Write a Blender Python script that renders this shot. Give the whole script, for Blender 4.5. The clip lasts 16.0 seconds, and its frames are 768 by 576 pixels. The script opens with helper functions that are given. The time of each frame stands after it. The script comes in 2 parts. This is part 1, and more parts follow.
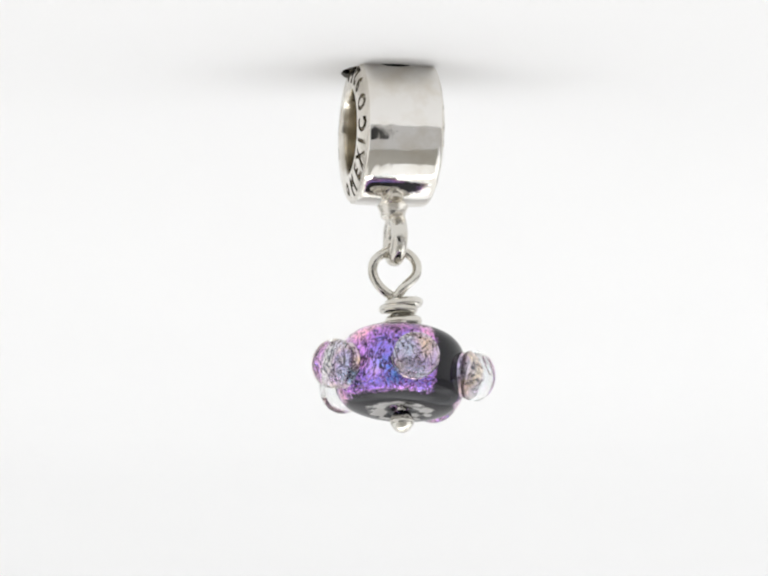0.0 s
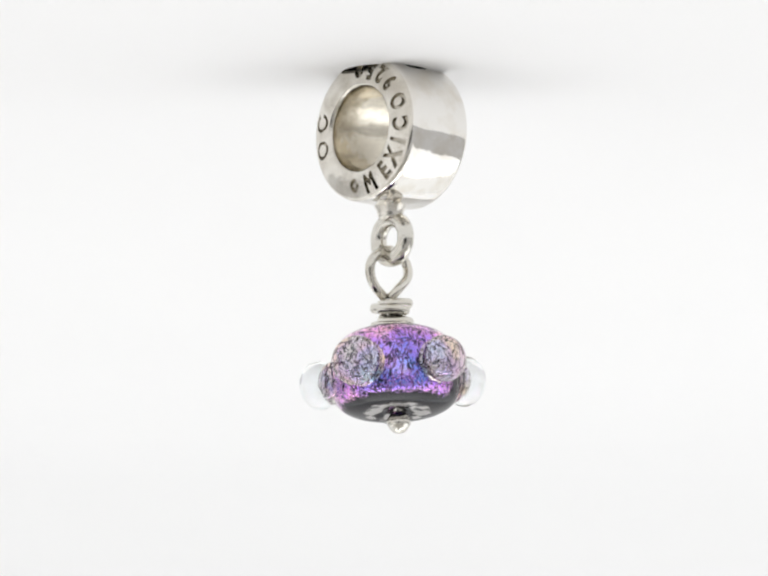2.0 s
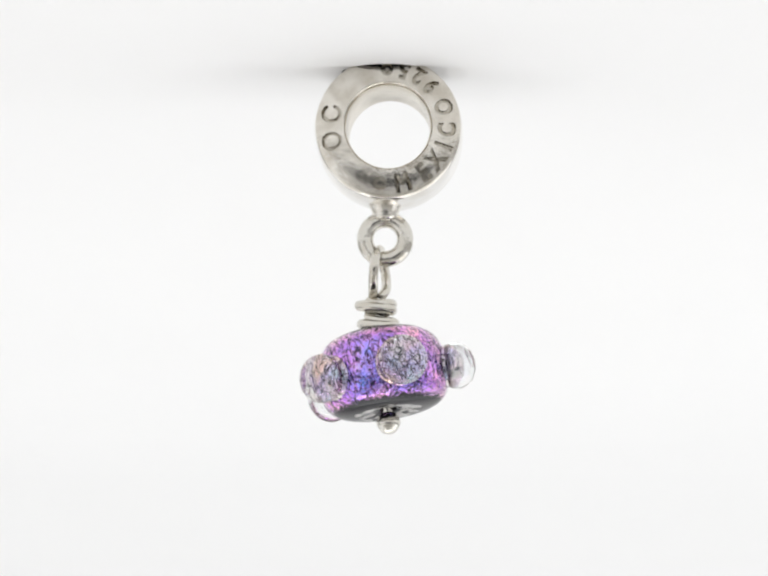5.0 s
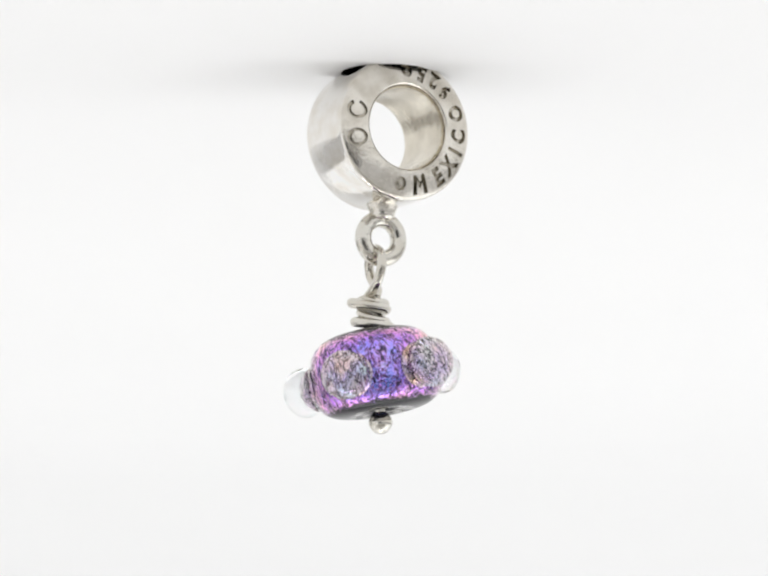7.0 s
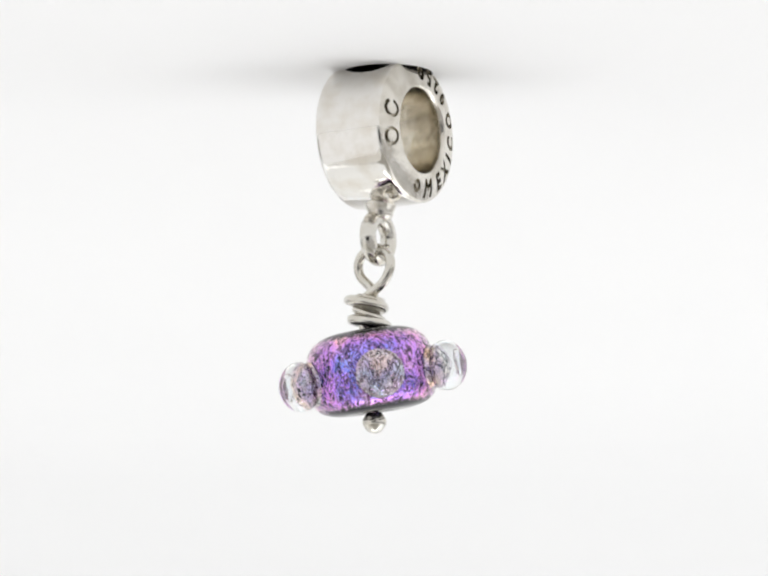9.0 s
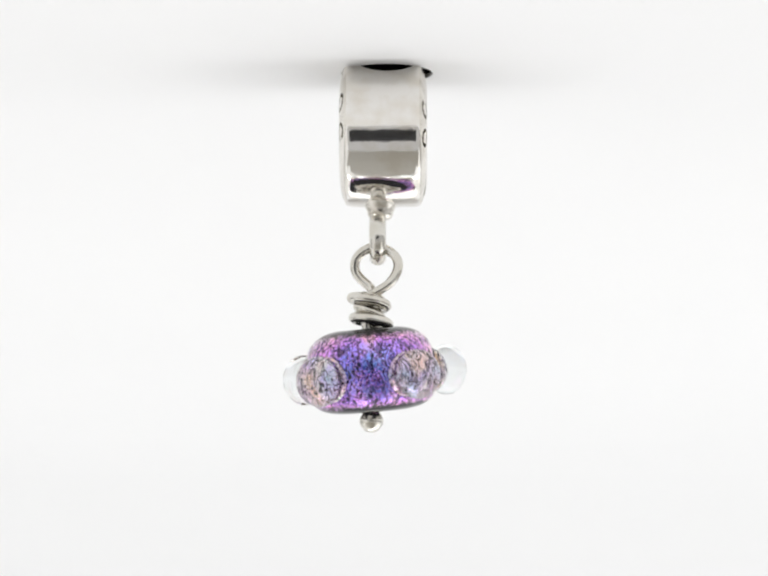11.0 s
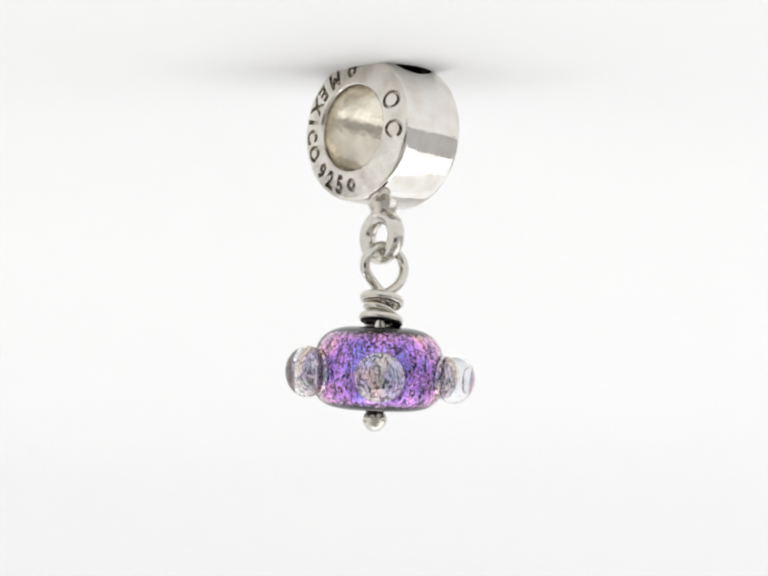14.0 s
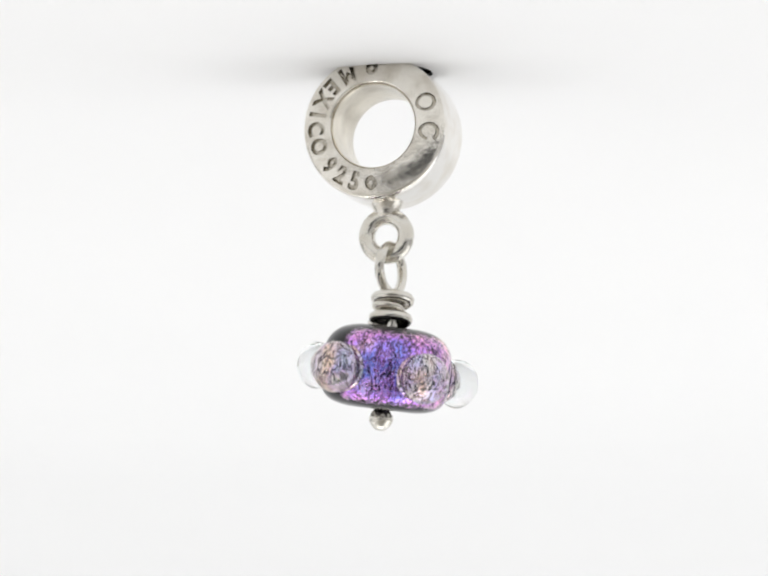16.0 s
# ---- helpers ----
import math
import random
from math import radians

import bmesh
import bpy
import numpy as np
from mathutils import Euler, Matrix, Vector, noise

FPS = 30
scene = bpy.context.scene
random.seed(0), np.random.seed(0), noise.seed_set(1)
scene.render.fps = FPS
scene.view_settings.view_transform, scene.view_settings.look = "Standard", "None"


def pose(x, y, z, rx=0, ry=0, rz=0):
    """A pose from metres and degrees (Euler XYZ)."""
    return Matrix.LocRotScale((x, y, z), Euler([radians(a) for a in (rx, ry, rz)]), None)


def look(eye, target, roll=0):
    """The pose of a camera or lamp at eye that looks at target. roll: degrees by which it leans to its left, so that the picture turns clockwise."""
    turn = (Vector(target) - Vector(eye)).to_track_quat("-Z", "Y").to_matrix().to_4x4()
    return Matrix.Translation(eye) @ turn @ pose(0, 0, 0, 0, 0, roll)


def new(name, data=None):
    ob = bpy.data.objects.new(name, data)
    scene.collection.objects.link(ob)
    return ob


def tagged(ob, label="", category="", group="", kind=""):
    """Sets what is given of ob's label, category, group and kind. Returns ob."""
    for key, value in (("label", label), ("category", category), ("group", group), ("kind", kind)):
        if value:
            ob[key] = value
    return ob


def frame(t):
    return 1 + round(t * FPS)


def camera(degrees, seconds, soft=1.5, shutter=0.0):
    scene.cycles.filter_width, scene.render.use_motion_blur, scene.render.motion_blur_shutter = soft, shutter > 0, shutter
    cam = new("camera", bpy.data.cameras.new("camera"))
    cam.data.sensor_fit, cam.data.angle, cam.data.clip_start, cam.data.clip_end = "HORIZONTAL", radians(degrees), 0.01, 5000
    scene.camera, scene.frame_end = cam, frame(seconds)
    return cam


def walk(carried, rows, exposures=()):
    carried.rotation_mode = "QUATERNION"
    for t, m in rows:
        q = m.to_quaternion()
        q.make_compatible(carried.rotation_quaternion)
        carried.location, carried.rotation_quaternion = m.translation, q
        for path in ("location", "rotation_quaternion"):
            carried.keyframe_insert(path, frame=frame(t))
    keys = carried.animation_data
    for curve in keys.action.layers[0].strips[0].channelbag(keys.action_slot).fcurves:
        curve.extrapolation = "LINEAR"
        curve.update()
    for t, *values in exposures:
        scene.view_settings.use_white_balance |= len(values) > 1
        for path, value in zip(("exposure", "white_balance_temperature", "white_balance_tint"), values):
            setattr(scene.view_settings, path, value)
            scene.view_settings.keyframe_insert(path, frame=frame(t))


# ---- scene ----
U = 3.2e-5                      # working unit of the charm, 0.032 mm
TURN = 14.92                    # degrees per second of the hanging turntable
SLIP = 0.28                     # degrees per second that the bail gains on the bead
ELEV = 9.0                      # the camera looks up at the charm by this much
DIST = 8000 * U
AXIS = 5.7 * U
PLATE = 447 * U                 # underside of the sheet that the charm hangs from

# camera: stands still, a little below the charm
cam = camera(11.19, 16.0, soft=2.2)
EYE = Vector((-AXIS, -DIST * math.cos(radians(ELEV)), -DIST * math.sin(radians(ELEV))))
stand = look(EYE, (-AXIS, 0, 0))
walk(cam, [(0, stand), (16, stand)])

# ---- light ----
world = bpy.data.worlds.new("studio")
world.use_nodes = True
world.node_tree.nodes["Background"].inputs[0].default_value = (0.832, 0.825, 0.818, 1)
world.node_tree.nodes["Background"].inputs[1].default_value = 0.46
scene.world = world
scene.view_settings.exposure = 0.50


def softbox(name, eye, target, w, h, watts, color):
    lamp = bpy.data.lights.new(name, "AREA")
    lamp.shape, lamp.size, lamp.size_y = "RECTANGLE", w, h
    lamp.energy, lamp.color = watts, color
    ob = new(name, lamp)
    ob.matrix_basis = look(eye, target)
    return ob


softbox("softbox_west", (-0.46, -0.24, -0.20), (0, 0, 0.0), 0.56, 0.52, 0.26, (1.0, 0.99, 0.98))
softbox("softbox_east", (0.46, -0.04, -0.37), (0, 0, 0.0), 0.46, 0.34, 0.26, (0.98, 0.99, 1.0))
softbox("strip_light", (0, -0.03, -0.40), (0, 0, 0.0), 0.44, 0.036, 0.22, (1.0, 0.99, 0.99))
# unseen fill lamps from below, added to brighten the sheet
softbox("sheet_fill_west", (-0.31, 0.22, -0.35), (-0.25, 0.18, PLATE), 0.58, 0.80, 0.58, (0.945, 0.97, 1.0))
softbox("sheet_fill_east", (0.31, 0.22, -0.35), (0.25, 0.18, PLATE), 0.58, 0.80, 0.70, (0.945, 0.97, 1.0))


# ---- materials ----
def material(name):
    m = bpy.data.materials.new(name)
    m.use_nodes = True
    return m, m.node_tree.nodes, m.node_tree.links, m.node_tree.nodes["Principled BSDF"]


def ramp(nodes, stops):
    r = nodes.new("ShaderNodeValToRGB")
    while len(r.color_ramp.elements) < len(stops):
        r.color_ramp.elements.new(0.5)
    for e, (p, c) in zip(r.color_ramp.elements, stops):
        e.position = p
        e.color = (*c, 1) if len(c) == 3 else c
    return r


def grey(v):
    return (v, v, v)


def math_node(nodes, links, op, a, b=None, c=None, clamp=False):
    n = nodes.new("ShaderNodeMath")
    n.operation, n.use_clamp = op, clamp
    for i, v in enumerate((a, b, c)):
        if v is None:
            continue
        if isinstance(v, (int, float)):
            n.inputs[i].default_value = v
        else:
            links.new(v, n.inputs[i])
    return n.outputs[0]


def noise_tex(nodes, links, vec, scale, detail=3.0, rough=0.5, distort=0.0):
    n = nodes.new("ShaderNodeTexNoise")
    n.inputs["Scale"].default_value, n.inputs["Detail"].default_value = scale, detail
    n.inputs["Roughness"].default_value, n.inputs["Distortion"].default_value = rough, distort
    links.new(vec, n.inputs["Vector"])
    return n.outputs[0]


def bumped(nodes, links, bsdf, height, dist, strength=1.0, into="Normal"):
    b = nodes.new("ShaderNodeBump")
    b.inputs["Strength"].default_value, b.inputs["Distance"].default_value = strength, dist
    links.new(height, b.inputs["Height"])
    links.new(b.outputs[0], bsdf.inputs[into])


def silver(name, base, rough, wobble, scale=700, dark=0.9):
    m, n, l, p = material(name)
    co = n.new("ShaderNodeTexCoord").outputs["Object"]
    big = noise_tex(n, l, co, scale, 3)
    fine = noise_tex(n, l, co, scale * 9, 4, 0.65)
    tone = ramp(n, [(0.32, [c * d for c, d in zip(base, (dark, dark * 0.97, dark * 0.92))]), (0.58, base)])
    l.new(big, tone.inputs[0])
    l.new(tone.outputs[0], p.inputs["Base Color"])
    p.inputs["Metallic"].default_value = 1
    rr = ramp(n, [(0.3, grey(rough * 0.7)), (0.75, grey(rough * 1.5))])
    l.new(fine, rr.inputs[0])
    l.new(rr.outputs[0], p.inputs["Roughness"])
    mix = math_node(n, l, "MULTIPLY_ADD", fine, 0.10, big)
    bumped(n, l, p, mix, wobble)
    return m


SILVER = silver("polished_silver", (0.85, 0.832, 0.80), 0.05, 0.7 * U)
WIRE = silver("silver_wire", (0.70, 0.68, 0.63), 0.11, 2.6 * U, 900)
BORE = silver("cast_silver", (0.75, 0.70, 0.60), 0.18, 7 * U, 300, 0.62)
SATIN = silver("satin_silver", (0.80, 0.77, 0.71), 0.20, 2.6 * U, 620, 0.74)
OXIDE = silver("tarnished_silver", (0.48, 0.45, 0.39), 0.22, 2.0 * U, 1800)


def paper(name, color, rough):
    m, n, l, p = material(name)
    co = n.new("ShaderNodeTexCoord").outputs["Object"]
    big = noise_tex(n, l, co, 9, 3)
    tone = ramp(n, [(0.35, [c * 0.985 for c in color]), (0.65, color)])
    l.new(big, tone.inputs[0])
    l.new(tone.outputs[0], p.inputs["Base Color"])
    p.inputs["Roughness"].default_value = rough
    bumped(n, l, p, noise_tex(n, l, co, 2500, 4), 0.00002, 0.3)
    return m


PAPER = paper("white_paper", (0.90, 0.90, 0.905), 0.75)
TABLE = paper("pale_table", (0.62, 0.60, 0.55), 0.6)


FLAKES = [(0.0, (0.09, 0.09, 0.38)), (0.45, (0.27, 0.17, 0.58)), (0.75, (0.50, 0.26, 0.62)), (1.0, (0.64, 0.40, 0.46))]
FLAKES_PALE = [(0.0, (0.28, 0.38, 0.46)), (0.25, (0.58, 0.60, 0.66)), (0.5, (0.62, 0.52, 0.72)), (0.7, (0.74, 0.62, 0.54)), (1.0, (0.84, 0.56, 0.36))]


def dichroic(name, full):
    """Black glass over which a crackled metal film lies; full: film everywhere, paler."""
    m, n, l, p = material(name)
    tc = n.new("ShaderNodeTexCoord").outputs["Object"]
    sep = n.new("ShaderNodeSeparateXYZ")
    l.new(tc, sep.inputs[0])
    x, y, z = (math_node(n, l, "DIVIDE", o, U) for o in sep.outputs)
    soft = noise_tex(n, l, tc, 1 / (60 * U), 2)
    fine = noise_tex(n, l, tc, 1 / (9 * U), 3, 0.6, 0.4)
    # crackle: thin wandering dark lines, two sizes
    squash = n.new("ShaderNodeVectorMath")
    squash.operation = "MULTIPLY"
    squash.inputs[1].default_value = (1, 1, 0.55)
    l.new(tc, squash.inputs[0])
    stretched = squash.outputs[0]
    wide = noise_tex(n, l, stretched, 1 / ((12 if full else 17) * U), 1.5, 0.45, 1.1)
    ridge = math_node(n, l, "ABSOLUTE", math_node(n, l, "SUBTRACT", wide, 0.5))
    worms = noise_tex(n, l, stretched, 1 / ((6.5 if full else 9) * U), 1.8, 0.5, 1.5)
    k1 = ramp(n, [(0.012, grey(0.36)), (0.046, grey(1))])
    k2 = ramp(n, [(0.37, grey(0.14 if full else 0.09)), (0.45, grey(1))])
    l.new(ridge, k1.inputs[0])
    l.new(worms, k2.inputs[0])
    film = math_node(n, l, "MULTIPLY", k1.outputs[0], k2.outputs[0])
    if not full:
        # the strip of film leaves both ends and one gap bare
        zz = math_node(n, l, "MULTIPLY_ADD", math_node(n, l, "SUBTRACT", fine, 0.5), 26, z)
        top = math_node(n, l, "MULTIPLY_ADD", zz, -0.16, 11.9, clamp=True)
        low = math_node(n, l, "MULTIPLY_ADD", zz, 0.2, 14.8, clamp=True)
        az = math_node(n, l, "ARCTAN2", x, math_node(n, l, "MULTIPLY", y, -1))
        az = math_node(n, l, "MULTIPLY_ADD", math_node(n, l, "SUBTRACT", fine, 0.5), 0.25, az)
        gap = math_node(n, l, "ABSOLUTE", math_node(n, l, "SUBTRACT", az, radians(55)))
        gap = math_node(n, l, "MULTIPLY_ADD", gap, 14, -14 * radians(20), clamp=True)
        film = math_node(n, l, "MULTIPLY", film, math_node(n, l, "MULTIPLY", math_node(n, l, "MULTIPLY", top, low), gap))
    # bare glass
    p.inputs["Base Color"].default_value = (0.006, 0.006, 0.010, 1)
    if not full:
        # paler specks, broken up by noise, round the hole below
        under = math_node(n, l, "MULTIPLY_ADD", z, -0.2, -15.2, clamp=True)
        speckle = ramp(n, [(0.44, (0.006, 0.006, 0.010)), (0.53, (0.42, 0.41, 0.40))])
        far = math_node(n, l, "ADD", math_node(n, l, "MULTIPLY", x, x), math_node(n, l, "MULTIPLY", y, y))
        near = math_node(n, l, "MULTIPLY_ADD", far, -1 / 3600, 2.2, clamp=True)
        l.new(math_node(n, l, "MULTIPLY", math_node(n, l, "MULTIPLY", under, near), noise_tex(n, l, tc, 1 / (26 * U), 3)), speckle.inputs[0])
        l.new(speckle.outputs[0], p.inputs["Base Color"])
    p.inputs["Roughness"].default_value = 0.25
    p.inputs["Specular IOR Level"].default_value = 0.0
    # metal flakes of the film
    film_bsdf = n.new("ShaderNodeBsdfMetallic")
    film_bsdf.fresnel_type = "F82"
    film_bsdf.inputs["Roughness"].default_value = 0.22
    hue = ramp(n, FLAKES_PALE if full else FLAKES)
    l.new(math_node(n, l, "MULTIPLY_ADD", soft, 2.4, -0.7), hue.inputs[0])
    l.new(hue.outputs[0], film_bsdf.inputs["Base Color"])
    film_bsdf.inputs["Edge Tint"].default_value = (0.9, 0.92, 0.92, 1) if full else (1.0, 0.74, 0.66, 1)
    # interference layers over them: blue face on, violet, rose and orange as they tilt
    layer = n.new("ShaderNodeBsdfPrincipled")
    layer.inputs["Base Color"].default_value = (0, 0, 0, 1)
    layer.inputs["Roughness"].default_value = 0.20
    layer.inputs["IOR"].default_value = 2.2 if full else 5.5
    layer.inputs["Thin Film IOR"].default_value = 1.5 if full else 1.7
    patchy = noise_tex(n, l, tc, 1 / (44 * U), 2, 0.5)
    l.new(math_node(n, l, "MULTIPLY_ADD", patchy, 300 if full else 50, 130 if full else 233), layer.inputs["Thin Film Thickness"])
    both = n.new("ShaderNodeAddShader")
    l.new(film_bsdf.outputs[0], both.inputs[0])
    l.new(layer.outputs[0], both.inputs[1])
    body = n.new("ShaderNodeMixShader")
    l.new(film, body.inputs[0])
    l.new(p.outputs[0], body.inputs[1])
    l.new(both.outputs[0], body.inputs[2])
    gloss = n.new("ShaderNodeBsdfGlossy")
    gloss.inputs["Roughness"].default_value = 0.04
    fres = n.new("ShaderNodeFresnel")
    fres.inputs[0].default_value = 1.5
    coat = n.new("ShaderNodeMixShader")
    l.new(fres.outputs[0], coat.inputs[0])
    l.new(body.outputs[0], coat.inputs[1])
    l.new(gloss.outputs[0], coat.inputs[2])
    l.new(coat.outputs[0], n["Material Output"].inputs[0])
    relief = math_node(n, l, "MULTIPLY_ADD", fine, 0.6, film)
    bumped(n, l, film_bsdf, relief, 4.0 * U, 0.9)
    bumped(n, l, layer, relief, 3.0 * U, 0.9)
    return m


FOIL = dichroic("dichroic_glass", False)
PALE_FOIL = dichroic("pale_dichroic_glass", True)

CLEAR, _n, _l, _p = material("clear_glass")
_p.inputs["Base Color"].default_value = (0.94, 0.98, 0.988, 1)
_p.inputs["Roughness"].default_value = 0.0
_p.inputs["IOR"].default_value = 1.48
_p.inputs["Transmission Weight"].default_value = 1
_p.inputs["Thin Film Thickness"].default_value = 360
_p.inputs["Thin Film IOR"].default_value = 1.62
_co = _n.new("ShaderNodeTexCoord").outputs["Object"]
bumped(_n, _l, _p, noise_tex(_n, _l, _co, 900, 2), 2.0 * U)

BLACK, _n, _l, _p = material("black_plastic")
_co = _n.new("ShaderNodeTexCoord").outputs["Object"]
_p.inputs["Base Color"].default_value = (0.02, 0.02, 0.022, 1)
_p.inputs["Roughness"].default_value = 0.5
bumped(_n, _l, _p, noise_tex(_n, _l, _co, 1500, 3), 0.0002)


# ---- building helpers ----
def part(name, bm, mat, parent=None, label="", m=None, smooth=True):
    me = bpy.data.meshes.new(name)
    bm.to_mesh(me)
    bm.free()
    for q in (mat if isinstance(mat, (list, tuple)) else (mat,)):
        me.materials.append(q)
    for f in me.polygons:
        f.use_smooth = smooth
    ob = new(name, me)
    if parent is not None:
        ob.parent = parent
    if m is not None:
        ob.matrix_basis = m
    if label:
        tagged(ob, label)
    return ob


def lathe(profile, n=96, closed=False):
    """Turns (radius, height) pairs, in units U, about z."""
    bm = bmesh.new()
    rings = []
    for r, z in profile:
        if r < 1e-6:
            rings.append([bm.verts.new((0, 0, z * U))])
        else:
            rings.append([bm.verts.new((r * U * math.cos(2 * math.pi * i / n), r * U * math.sin(2 * math.pi * i / n), z * U)) for i in range(n)])
    pairs = list(zip(rings, rings[1:])) + ([(rings[-1], rings[0])] if closed else [])
    for a, b in pairs:
        for i in range(n):
            j = (i + 1) % n
            vs = [a[i % len(a)], a[j % len(a)], b[j % len(b)], b[i % len(b)]]
            vs = list(dict.fromkeys(vs))
            if len(vs) > 2:
                bm.faces.new(vs)
    bmesh.ops.recalc_face_normals(bm, faces=bm.faces)
    return bm


def tube(points, radius, n=14, closed=False, bm=None):
    """A round wire along points (in U), with closed or rounded ends."""
    bm = bm or bmesh.new()
    pts = [Vector(p) for p in points]
    k = len(pts)
    radii = radius if isinstance(radius, (list, tuple)) else [radius] * k
    tang = []
    for i in range(k):
        a = pts[(i - 1) % k] if closed or i else pts[0]
        b = pts[(i + 1) % k] if closed or i < k - 1 else pts[-1]
        tang.append((b - a).normalized())
    nrm = tang[0].orthogonal().normalized()
    rings = []
    for i in range(k):
        nrm = (nrm - tang[i] * nrm.dot(tang[i])).normalized()
        bi = tang[i].cross(nrm)
        rings.append([bm.verts.new((pts[i] + (nrm * math.cos(2 * math.pi * j / n) + bi * math.sin(2 * math.pi * j / n)) * radii[i]) * U) for j in range(n)])
    span = k if closed else k - 1
    shift = 0
    for i in range(span):
        a, b = rings[i], rings[(i + 1) % k]
        if closed and i == k - 1:
            shift = min(range(n), key=lambda s: (a[0].co - b[s].co).length)
        for j in range(n):
            j2 = (j + 1) % n
            bm.faces.new((a[j], a[j2], b[(j2 + shift) % n], b[(j + shift) % n]))
    if not closed:
        for ring, t, c, r in ((rings[0], -tang[0], pts[0], radii[0]), (rings[-1], tang[-1], pts[-1], radii[-1])):
            tip = bm.verts.new((c + t * r * 0.45) * U)
            for j in range(n):
                bm.faces.new((ring[j], ring[(j + 1) % n], tip))
    bmesh.ops.recalc_face_normals(bm, faces=bm.faces)
    return bm


def smooth_path(knots, steps=8):
    """A curve through the knots (Catmull-Rom)."""
    p = [Vector(k) for k in knots]
    p = [2 * p[0] - p[1]] + p + [2 * p[-1] - p[-2]]
    out = []
    for i in range(1, len(p) - 2):
        for s in range(steps):
            t = s / steps
            a, b, c, d = p[i - 1:i + 3]
            out.append(0.5 * (2 * b + (c - a) * t + (2 * a - 5 * b + 4 * c - d) * t * t + (3 * b - a - 3 * c + d) * t ** 3))
    return out + [p[-2]]


# ---- the studio ----
HOLE = 94 * U


def sheet():
    """White sheet that hangs flat overhead, with a round hole for the charm, and curves down behind into a wall."""
    bm = bmesh.new()
    n, thin, wide = 96, 0.0003, 0.7
    # flat part round the hole
    for z in (PLATE, PLATE + thin):
        rim = [bm.verts.new((HOLE * math.cos(2 * math.pi * i / n), HOLE * math.sin(2 * math.pi * i / n), z)) for i in range(n)]
        ring2 = []
        for i in range(n):
            a = 2 * math.pi * i / n
            k = 0.05 / max(abs(math.cos(a)), abs(math.sin(a)))
            ring2.append(bm.verts.new((k * math.cos(a), k * math.sin(a), z)))
        for i in range(n):
            bm.faces.new((rim[i], rim[(i + 1) % n], ring2[(i + 1) % n], ring2[i]))
        if z == PLATE:
            low = rim
    for i in range(n):
        bm.faces.new((low[i], low[(i + 1) % n], rim[(i + 1) % n], rim[i]))
    for x0, x1, y0, y1 in ((-wide, -0.05, -0.25, 0.24), (0.05, wide, -0.25, 0.24), (-0.05, 0.05, -0.25, -0.05), (-0.05, 0.05, 0.05, 0.24)):
        for z in (PLATE, PLATE + thin):
            bm.faces.new([bm.verts.new((x, y, z)) for x, y in ((x0, y0), (x1, y0), (x1, y1), (x0, y1))])
    # curve and wall
    line = [(0.24, PLATE)]
    for i in range(1, 17):
        a = math.pi / 2 * i / 16
        line.append((0.24 + 0.30 * math.sin(a), PLATE - 0.30 * (1 - math.cos(a))))
    line.append((0.54, -0.56))
    rows = [[[bm.verts.new((x, y + thin * k, z + thin * k)) for x in (-wide, wide)] for y, z in line] for k in (0, 1)]
    for a in rows:
        for p, q in zip(a, a[1:]):
            bm.faces.new((p[0], p[1], q[1], q[0]))
    bmesh.ops.remove_doubles(bm, verts=bm.verts, dist=1e-6)
    bmesh.ops.recalc_face_normals(bm, faces=bm.faces)
    ob = part("backdrop", bm, PAPER)
    for f in ob.data.polygons:
        f.use_smooth = f.center.y > 0.2401
    return tagged(ob, "white seamless paper sheet overhead curving down behind", "backdrop", kind="structure")


def socket():
    """Added unseen dark cup above the hole: meets the bail, darkens the gap round it."""
    prof = [(122, 12), (122, 27.6), (0, 27.6), (0, 40), (140, 40), (140, 12)]
    ob = part("socket", lathe(prof, 64, closed=False), BLACK, m=Matrix.Translation((0, 0, PLATE)), smooth=False)
    return tagged(ob, "unseen dark cup added above the hole in the sheet to darken it", "socket")


def table():
    bm = bmesh.new()
    bmesh.ops.create_cube(bm, size=1, matrix=Matrix.LocRotScale((0, -0.10, -0.575), None, (1.4, 1.27, 0.03)))
    bmesh.ops.bevel(bm, geom=bm.edges[:], offset=0.003, segments=2, affect="EDGES")
    return tagged(part("floor", bm, TABLE, smooth=False), "matt pale table top below the charm", "table top", kind="structure")


def photo_camera():
    """The dark camera that films, met only as a reflection in the silver."""
    base = stand @ Matrix.Translation((0, 0, 0.03))
    ob = new("photo_camera")
    ob.matrix_basis = base
    tagged(ob, "black camera body with a short lens facing the charm", "camera")
    bm = bmesh.new()
    bmesh.ops.create_cube(bm, size=1, matrix=Matrix.LocRotScale((0, -0.012, 0.03), None, (0.210, 0.098, 0.05)))
    bmesh.ops.bevel(bm, geom=bm.edges[:], offset=0.008, segments=3, affect="EDGES")
    part("body", bm, BLACK, ob, smooth=False)
    part("lens", lathe([(x / U, z / U) for x, z in ((0, 0.004), (0.024, 0.004), (0.026, 0), (0.028, 0), (0.030, -0.002 + 0.004), (0.030, 0.008), (0.0, 0.008))], 48), BLACK, ob)
    return ob


sheet()
socket()
table()
photo_camera()

# ---- the charm ----
NORMAL = -77.0                  # bearing of the stamped face at the start, from the viewer's direction, to the right


def at(x, front, z):
    """A place in the charm's space in U: right, towards the viewer, up, at the start."""
    return Vector((x, -front, z))


charm = new("charm")
tagged(charm, "silver slide charm with dangling purple dichroic glass bead", "charm")

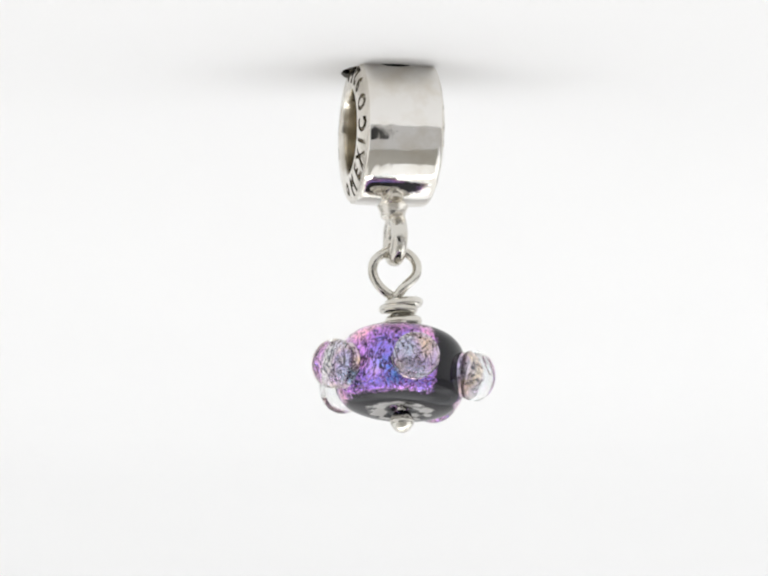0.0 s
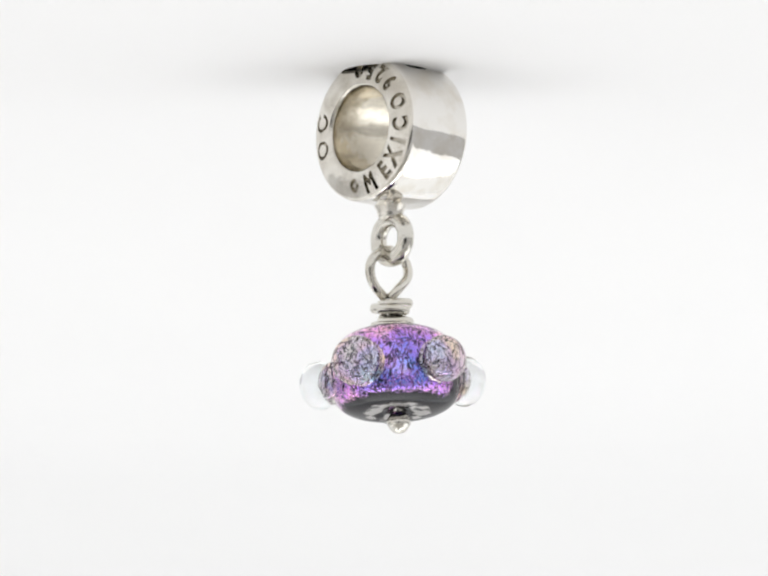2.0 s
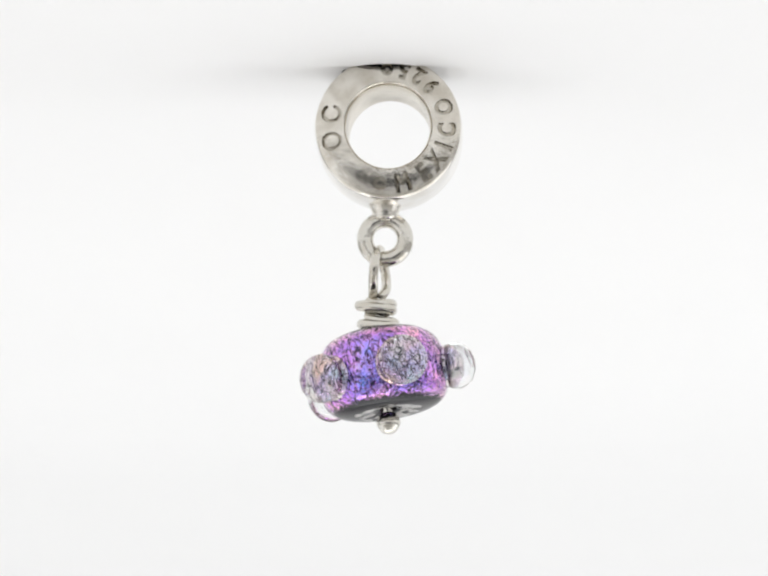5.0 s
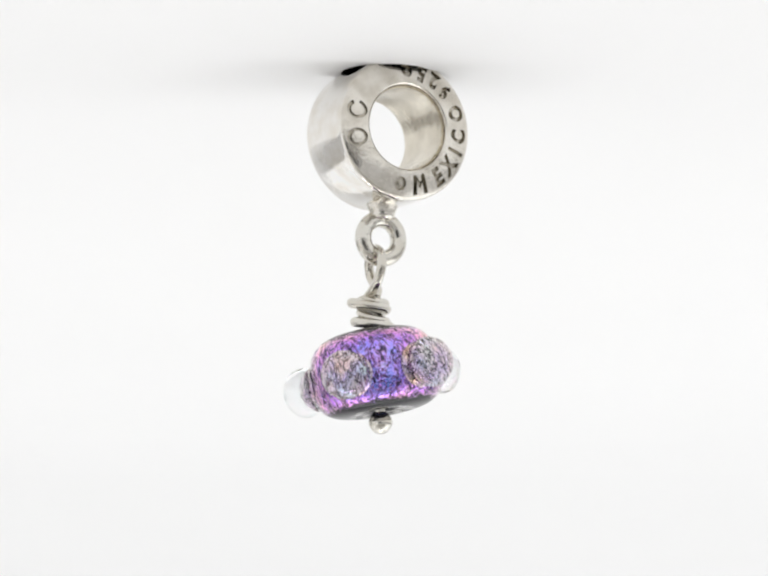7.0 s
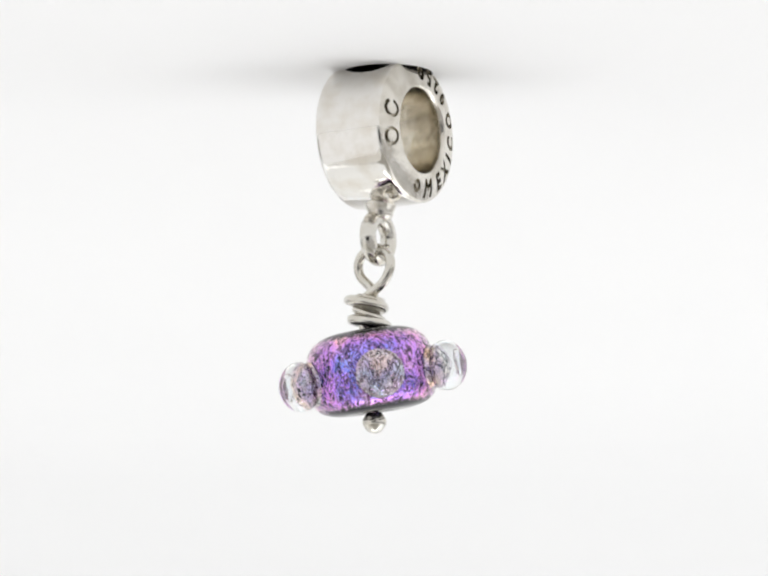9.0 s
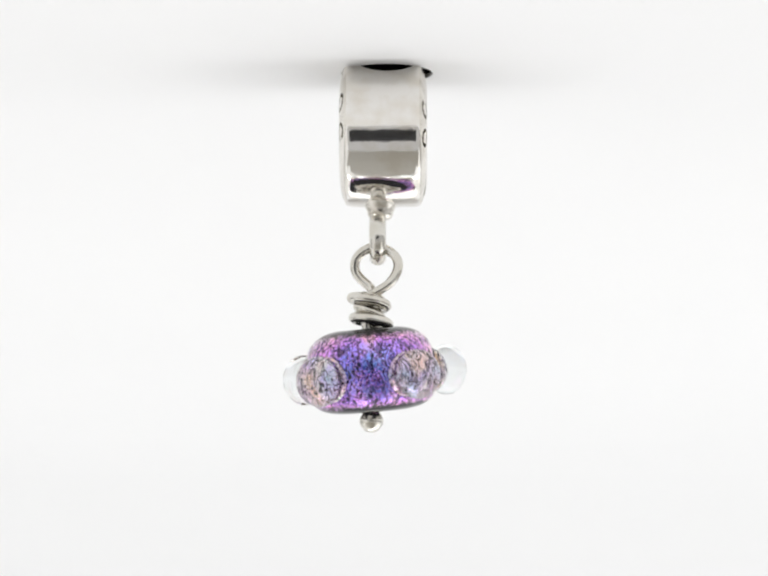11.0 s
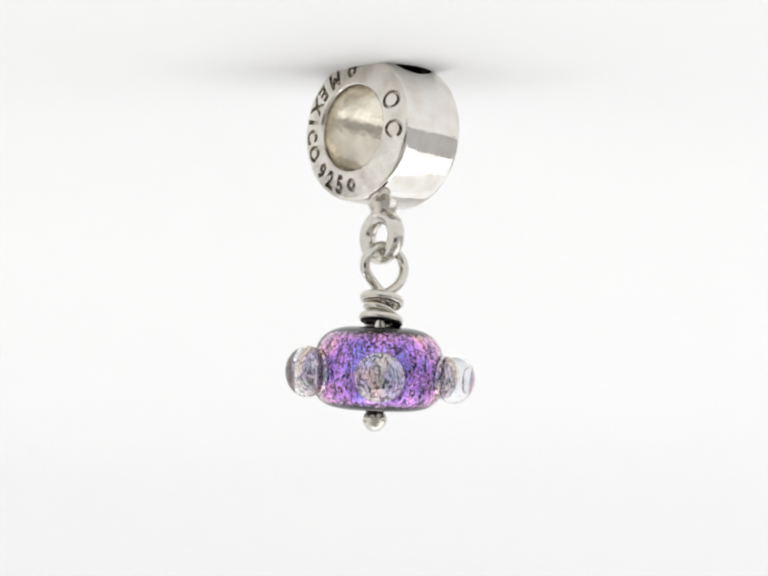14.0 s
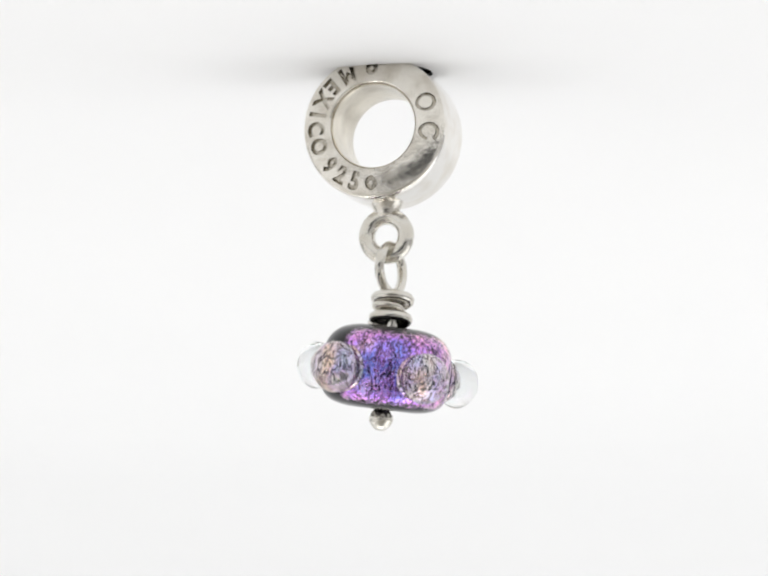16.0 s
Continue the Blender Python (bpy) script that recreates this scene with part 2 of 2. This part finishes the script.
# bail: a thick silver ring with slightly domed faces, its axis along local z
HALF = [(84, 0), (84.1, 20), (84.3, 40), (84.6, 60), (85, 72), (85.6, 78), (86.6, 82), (88, 85.5), (89.8, 88), (92, 89.5), (98, 89), (109, 87.8), (120, 86),
        (130, 83.4), (138, 80), (142, 78.6), (145, 77), (147.4, 74.5), (149, 71), (149.8, 65)]
HALF += [(151.5 - 1.5 * (w / 58) ** 2, w) for w in range(56, 0, -8)]
BAIL = HALF + [(151.5, 0)] + [(r, -w) for r, w in reversed(HALF[1:])]


def face_height(r):
    pts = [(92, 89.5), (98, 89), (120, 86), (138, 80), (145, 77), (149, 71)]
    for (r0, h0), (r1, h1) in zip(pts, pts[1:]):
        if r <= r1:
            return h0 + (h1 - h0) * (r - r0) / (r1 - r0)
    return 71


def glyph(ch):
    cu = bpy.data.curves.new("glyph", "FONT")
    cu.body, cu.resolution_u, cu.extrude, cu.size, cu.offset = ch, 3, 0.15, 1, 0.052
    ob = new("glyph", cu)
    me = bpy.data.meshes.new_from_object(ob.evaluated_get(bpy.context.evaluated_depsgraph_get()))
    bpy.data.objects.remove(ob)
    co = [v.co.copy() for v in me.vertices]
    xs, ys = [c.x for c in co], [c.y for c in co]
    cx, cy, h = (min(xs) + max(xs)) / 2, (min(ys) + max(ys)) / 2, max(ys) - min(ys)
    co = [((c.x - cx) / h, (c.y - cy) / h, 1 if c.z > 0 else -1) for c in co]
    faces = [tuple(f.vertices) for f in me.polygons]
    bpy.data.meshes.remove(me)
    return co, faces


def arc_mark(a0, a1, w=0.16, n=14):
    """A plain curved stroke: part of a ring of height 1."""
    co, faces = [], []
    full = abs(a1 - a0) > 359
    for i in range(n if full else n + 1):
        a = radians(a0 + (a1 - a0) * i / n)
        for r in (0.5, 0.5 - w):
            for z in (1, -1):
                co.append((0.9 * r * math.cos(a), r * math.sin(a), z))
    m = len(co) // 4
    for i in range(m if full else m - 1):
        a, b = 4 * i, 4 * ((i + 1) % m)
        faces += [(a, b, b + 2, a + 2), (a + 1, a + 3, b + 3, b + 1), (a, a + 1, b + 1, b), (a + 2, b + 2, b + 3, a + 3)]
    if not full:
        e = 4 * (m - 1)
        faces += [(0, 2, 3, 1), (e, e + 1, e + 3, e + 2)]
    return co, faces


def stamped(bm, shape, angle, flip, outward, height=33, radius=118.5, wide=1.0, depth=5.0):
    """Adds a stamp cutter to bm, bent onto a face of the bail. angle: degrees round the face as its viewer sees it."""
    co, faces = shape
    vs = []
    for x, y, z in co:
        if outward:
            x, y = -x, -y
        r = radius - y * height
        a = radians(angle) + x * height * wide / radius
        w = face_height(r) + (6 if z > 0 else -depth)
        p = Vector((r * math.cos(a), r * math.sin(a), w))
        if flip:
            p = Vector((-p.x, p.y, -p.z))
        vs.append(bm.verts.new(p * U))
    for f in faces:
        try:
            bm.faces.new([vs[i] for i in f])
        except ValueError:
            pass


def stamps():
    bm = bmesh.new()
    words = {"M": (-76, 116), "E": (-53, 136), "X": (-36, 151), "I": (-20, 167), "C": (-4, 181), "O": (19, 199), "9": (43, 221), "2": (59, 236), "5": (74, 251)}
    for ch, (a, b) in words.items():
        shape = glyph(ch)
        stamped(bm, shape, a, False, False, height=39, radius=119.5, wide=0.84, depth=6.5)
        stamped(bm, shape, b, True, False, height=39, radius=119.5, wide=0.84, depth=6.5)
    # maker's mark as plain strokes, and the small round punches
    ring, hook, dot = arc_mark(0, 360, 0.18), arc_mark(40, 362, 0.18), arc_mark(0, 360, 0.34)
    for shape, a, b in ((ring, 195, 21), (hook, 167, -9)):
        stamped(bm, shape, a, False, True, 43, 118, depth=6.5)
        stamped(bm, shape, b, True, True, 43, 118, depth=6.5)
    for a, b in ((-98, 268), (91, 91)):
        stamped(bm, dot, a, False, False, 29)
        stamped(bm, dot, b, True, False, 29)
    bmesh.ops.remove_doubles(bm, verts=bm.verts, dist=0.02 * U)
    bmesh.ops.recalc_face_normals(bm, faces=bm.faces)
    return bm


def bail():
    az = radians(NORMAL)
    n = Vector((math.sin(az), -math.cos(az), 0))        # towards the viewer of face one
    side = Vector((math.cos(az), math.sin(az), 0))      # that viewer's right
    m = Matrix((side, Vector((0, 0, 1)), n)).transposed().to_4x4()
    m.translation = (side * 5 + n * -7 + Vector((0, 0, 321))) * U
    bm = lathe(BAIL, 128, closed=True)
    ring = part("bail", bm, [SILVER, OXIDE, BORE, SATIN], charm, "thick polished silver ring with stamped lettering on its faces", m)
    cut = part("cutter", stamps(), [SILVER, OXIDE])
    for f in cut.data.polygons:
        f.material_index = 1
    cut.matrix_world = m
    bo = ring.modifiers.new("stamp", "BOOLEAN")
    bo.operation, bo.object, bo.solver, bo.use_self = "DIFFERENCE", cut, "EXACT", True
    bpy.context.view_layer.update()
    me = bpy.data.meshes.new_from_object(ring.evaluated_get(bpy.context.evaluated_depsgraph_get()))
    ring.modifiers.clear()
    ring.data = me
    bpy.data.objects.remove(cut)
    for f in me.polygons:
        c = f.center
        if f.material_index == 0 and math.hypot(c.x, c.y) < 86.2 * U:
            f.material_index = 2
        elif f.material_index == 0 and abs(c.z) > 73 * U:
            f.material_index = 3
        f.use_smooth = f.material_index != 1
    me.set_sharp_from_angle(angle=radians(28))
    return ring, side, n


ring, SIDE, FACE = bail()


def hangers():
    # soldered foot under the bail
    bm = lathe([(0, 26), (37, 22)] + [(26 + 11 * (0.5 + 0.5 * math.cos(math.pi * i / 12)), 20 - 3.0 * i) for i in range(13)] + [(24, -20), (19, -24), (10, -27), (0, -28)], 40)
    foot = part("solder_foot", bm, SATIN, charm, "", Matrix.Translation(at(12, -6, 166) * U))
    # fixed eye below, in the plane of the bail
    c = at(17, -8, 104)
    pts = [c + SIDE * 41 * math.cos(a) + Vector((0, 0, 1)) * 41 * math.sin(a) for a in (2 * math.pi * i / 48 for i in range(48))]
    return foot, part("eye_ring", tube(pts, 17, 16, closed=True), WIRE, charm, "plain silver ring soldered under the bail")


foot, eye_ring = hangers()

# the glass bead and its wire lean a little from the plumb line
LEAN = Vector((0.045, 0.17, 1.0)).normalized()
CENTRE = at(29, -17, -170)
BUBBLES = [(-60, -13, 157), (11.5, -10, 150), (80, -10, 151), (-128.5, -14, 156), (152.5, -13, 153)]


def wire():
    up = Vector((0, 0, 1))
    az = radians(5)
    r = Vector((math.cos(az), math.sin(az), 0))
    f = Vector((math.sin(az), -math.cos(az), 0))
    c = at(17, -20, 40)
    foot = at(27, -28, -17)
    knots = [foot - r * 8 + f * 9 + up * 2, c + r * 16 - up * 38 + f * 10, c + r * 43 - up * 8 + f * 5, c + r * 38 + up * 24, c + r * 2 + up * 43,
             c - r * 36 + up * 26, c - r * 46 - up * 2 - f * 3, c - r * 30 - up * 34 - f * 8, foot + r * 2 - f * 9 - up * 6]
    part("wire_loop", tube(smooth_path(knots, 7), 10, 14), WIRE, charm, "bent silver wire loop")
    # wrapped neck: uneven coils
    neck = []
    turns = [(0.0, 14, -18), (0.3, 34, -22), (0.8, 39, -26), (1.3, 38, -33), (1.6, 27, -40), (1.9, 20, -48), (2.2, 24, -58), (2.5, 36, -64), (3.0, 40, -68), (3.45, 38, -72)]
    for i in range(76):
        q = 3.45 * i / 75
        for (q0, r0, z0), (q1, r1, z1) in zip(turns, turns[1:]):
            if q <= q1 + 1e-9:
                s = (q - q0) / (q1 - q0)
                rad, z = r0 + (r1 - r0) * s, z0 + (z1 - z0) * s
                break
        a = 2 * math.pi * q + 2.2
        k = at(29, -29, -32) + LEAN * (z + 32) + Vector((math.cos(a), math.sin(a), 0)) * rad * 0.91 + up * (5 * math.cos(a - 0.5) - 4)
        neck.append(k)
    part("wire_wrap", tube(neck, 11, 12), WIRE, charm, "silver wire wound round the neck")
    part("stem", tube([at(31, -5, -266), at(30.5, -8, -240)] + [CENTRE + LEAN * s for s in (-40, 60, 120, 156)], 11, 14), WIRE, charm)
    part("pin_ball", lathe([(24 * math.sin(math.pi * i / 16) * (1 + 0.04 * math.sin(i)), -24 * math.cos(math.pi * i / 16)) for i in range(17)], 32), WIRE, charm,
         "round silver ball end of the head pin", Matrix.Translation(at(31, -5, -273) * U))


wire()


def glass_bead():
    frame_m = Matrix.Translation(CENTRE * U) @ Vector((0, 0, 1)).rotation_difference(LEAN).to_matrix().to_4x4()
    prof = [(14, 60)]
    prof += [(20, 76), (30, 83)]
    for i in range(4, 45):
        a = math.pi / 2 - math.pi * i / 48
        c, s = math.cos(a), math.sin(a)
        prof.append((131 * abs(c) ** (0.56 if s > 0 else 0.52), 86 * abs(s) ** 0.70 if s > 0 else -86 * abs(s) ** 0.47))
    prof += [(30, -81), (20, -76), (14, -60)]
    bm = lathe(prof, 112)
    body = part("glass_bead", bm, FOIL, charm, "black glass bead wrapped in crackled purple and blue dichroic film", frame_m)
    for k, (az, z, out) in enumerate(BUBBLES):
        a = radians(az)
        d = Vector((math.sin(a), -math.cos(a), 0))
        size = (51, 48, 52, 50, 51)[k]
        m = Matrix.Translation((d * out + Vector((0, 0, z))) * U) @ d.to_track_quat("Z", "Y").to_matrix().to_4x4()
        n = 18
        sphere = [(size * math.sin(math.pi * i / n), size * 0.84 * math.cos(math.pi * i / n)) for i in range(n + 1)]
        # added film cap: its pale colour and mound imitate refraction in the clear dot
        bm = bmesh.new()
        rings = [[bm.verts.new((0, 0, 0))]]
        for i in range(1, 7):
            rings.append([bm.verts.new((0.95 * size * i / 6 * math.cos(2 * math.pi * j / 28) * U, 0.95 * size * i / 6 * math.sin(2 * math.pi * j / 28) * U, 0)) for j in range(28)])
        for p, q in zip(rings, rings[1:]):
            for j in range(28):
                vs = list(dict.fromkeys((p[j % len(p)], q[j], q[(j + 1) % 28], p[(j + 1) % len(p)])))
                bm.faces.new(vs)
        rot = d.to_track_quat("Z", "Y").to_matrix()
        for v in bm.verts:
            w = rot @ v.co + Vector((0, 0, z * U))
            t = w.dot(Vector((d.y, -d.x, 0))) / U
            h = min(abs(w.z / U) / 86, 0.999)
            rad = 131 * ((1 - h ** 3.4) ** 0.5) ** 0.56 + 1.6 + 27 * max(0, 1 - (v.co.length / (0.95 * size * U)) ** 2)
            b = a + t / 130
            v.co = Vector((math.sin(b) * rad * U, -math.cos(b) * rad * U, w.z))
        bmesh.ops.recalc_face_normals(bm, faces=bm.faces)
        if (bm.faces[0].normal).dot(d) < 0:
            bmesh.ops.reverse_faces(bm, faces=bm.faces)
        part("film_spot", bm, PALE_FOIL, body, "crackled film cap, paled and raised to imitate refraction in the dot")
        part("bubble", lathe(sphere, 40), CLEAR, body, "clear raised glass dot", m)
    return body


glass_bead()


def motions():
    walk(charm, [(t, pose(0, 0, 0, 0, 0, TURN * t)) for t in range(17)])
    # the bail and its eye turn a little faster than the dangling bead, which slips in the eye
    for ob in (ring, foot, eye_ring):
        rest = ob.matrix_basis.copy()
        walk(ob, [(t, pose(0, 0, 0, 0, 0, SLIP * (t - 3)) @ rest) for t in range(17)])


motions()
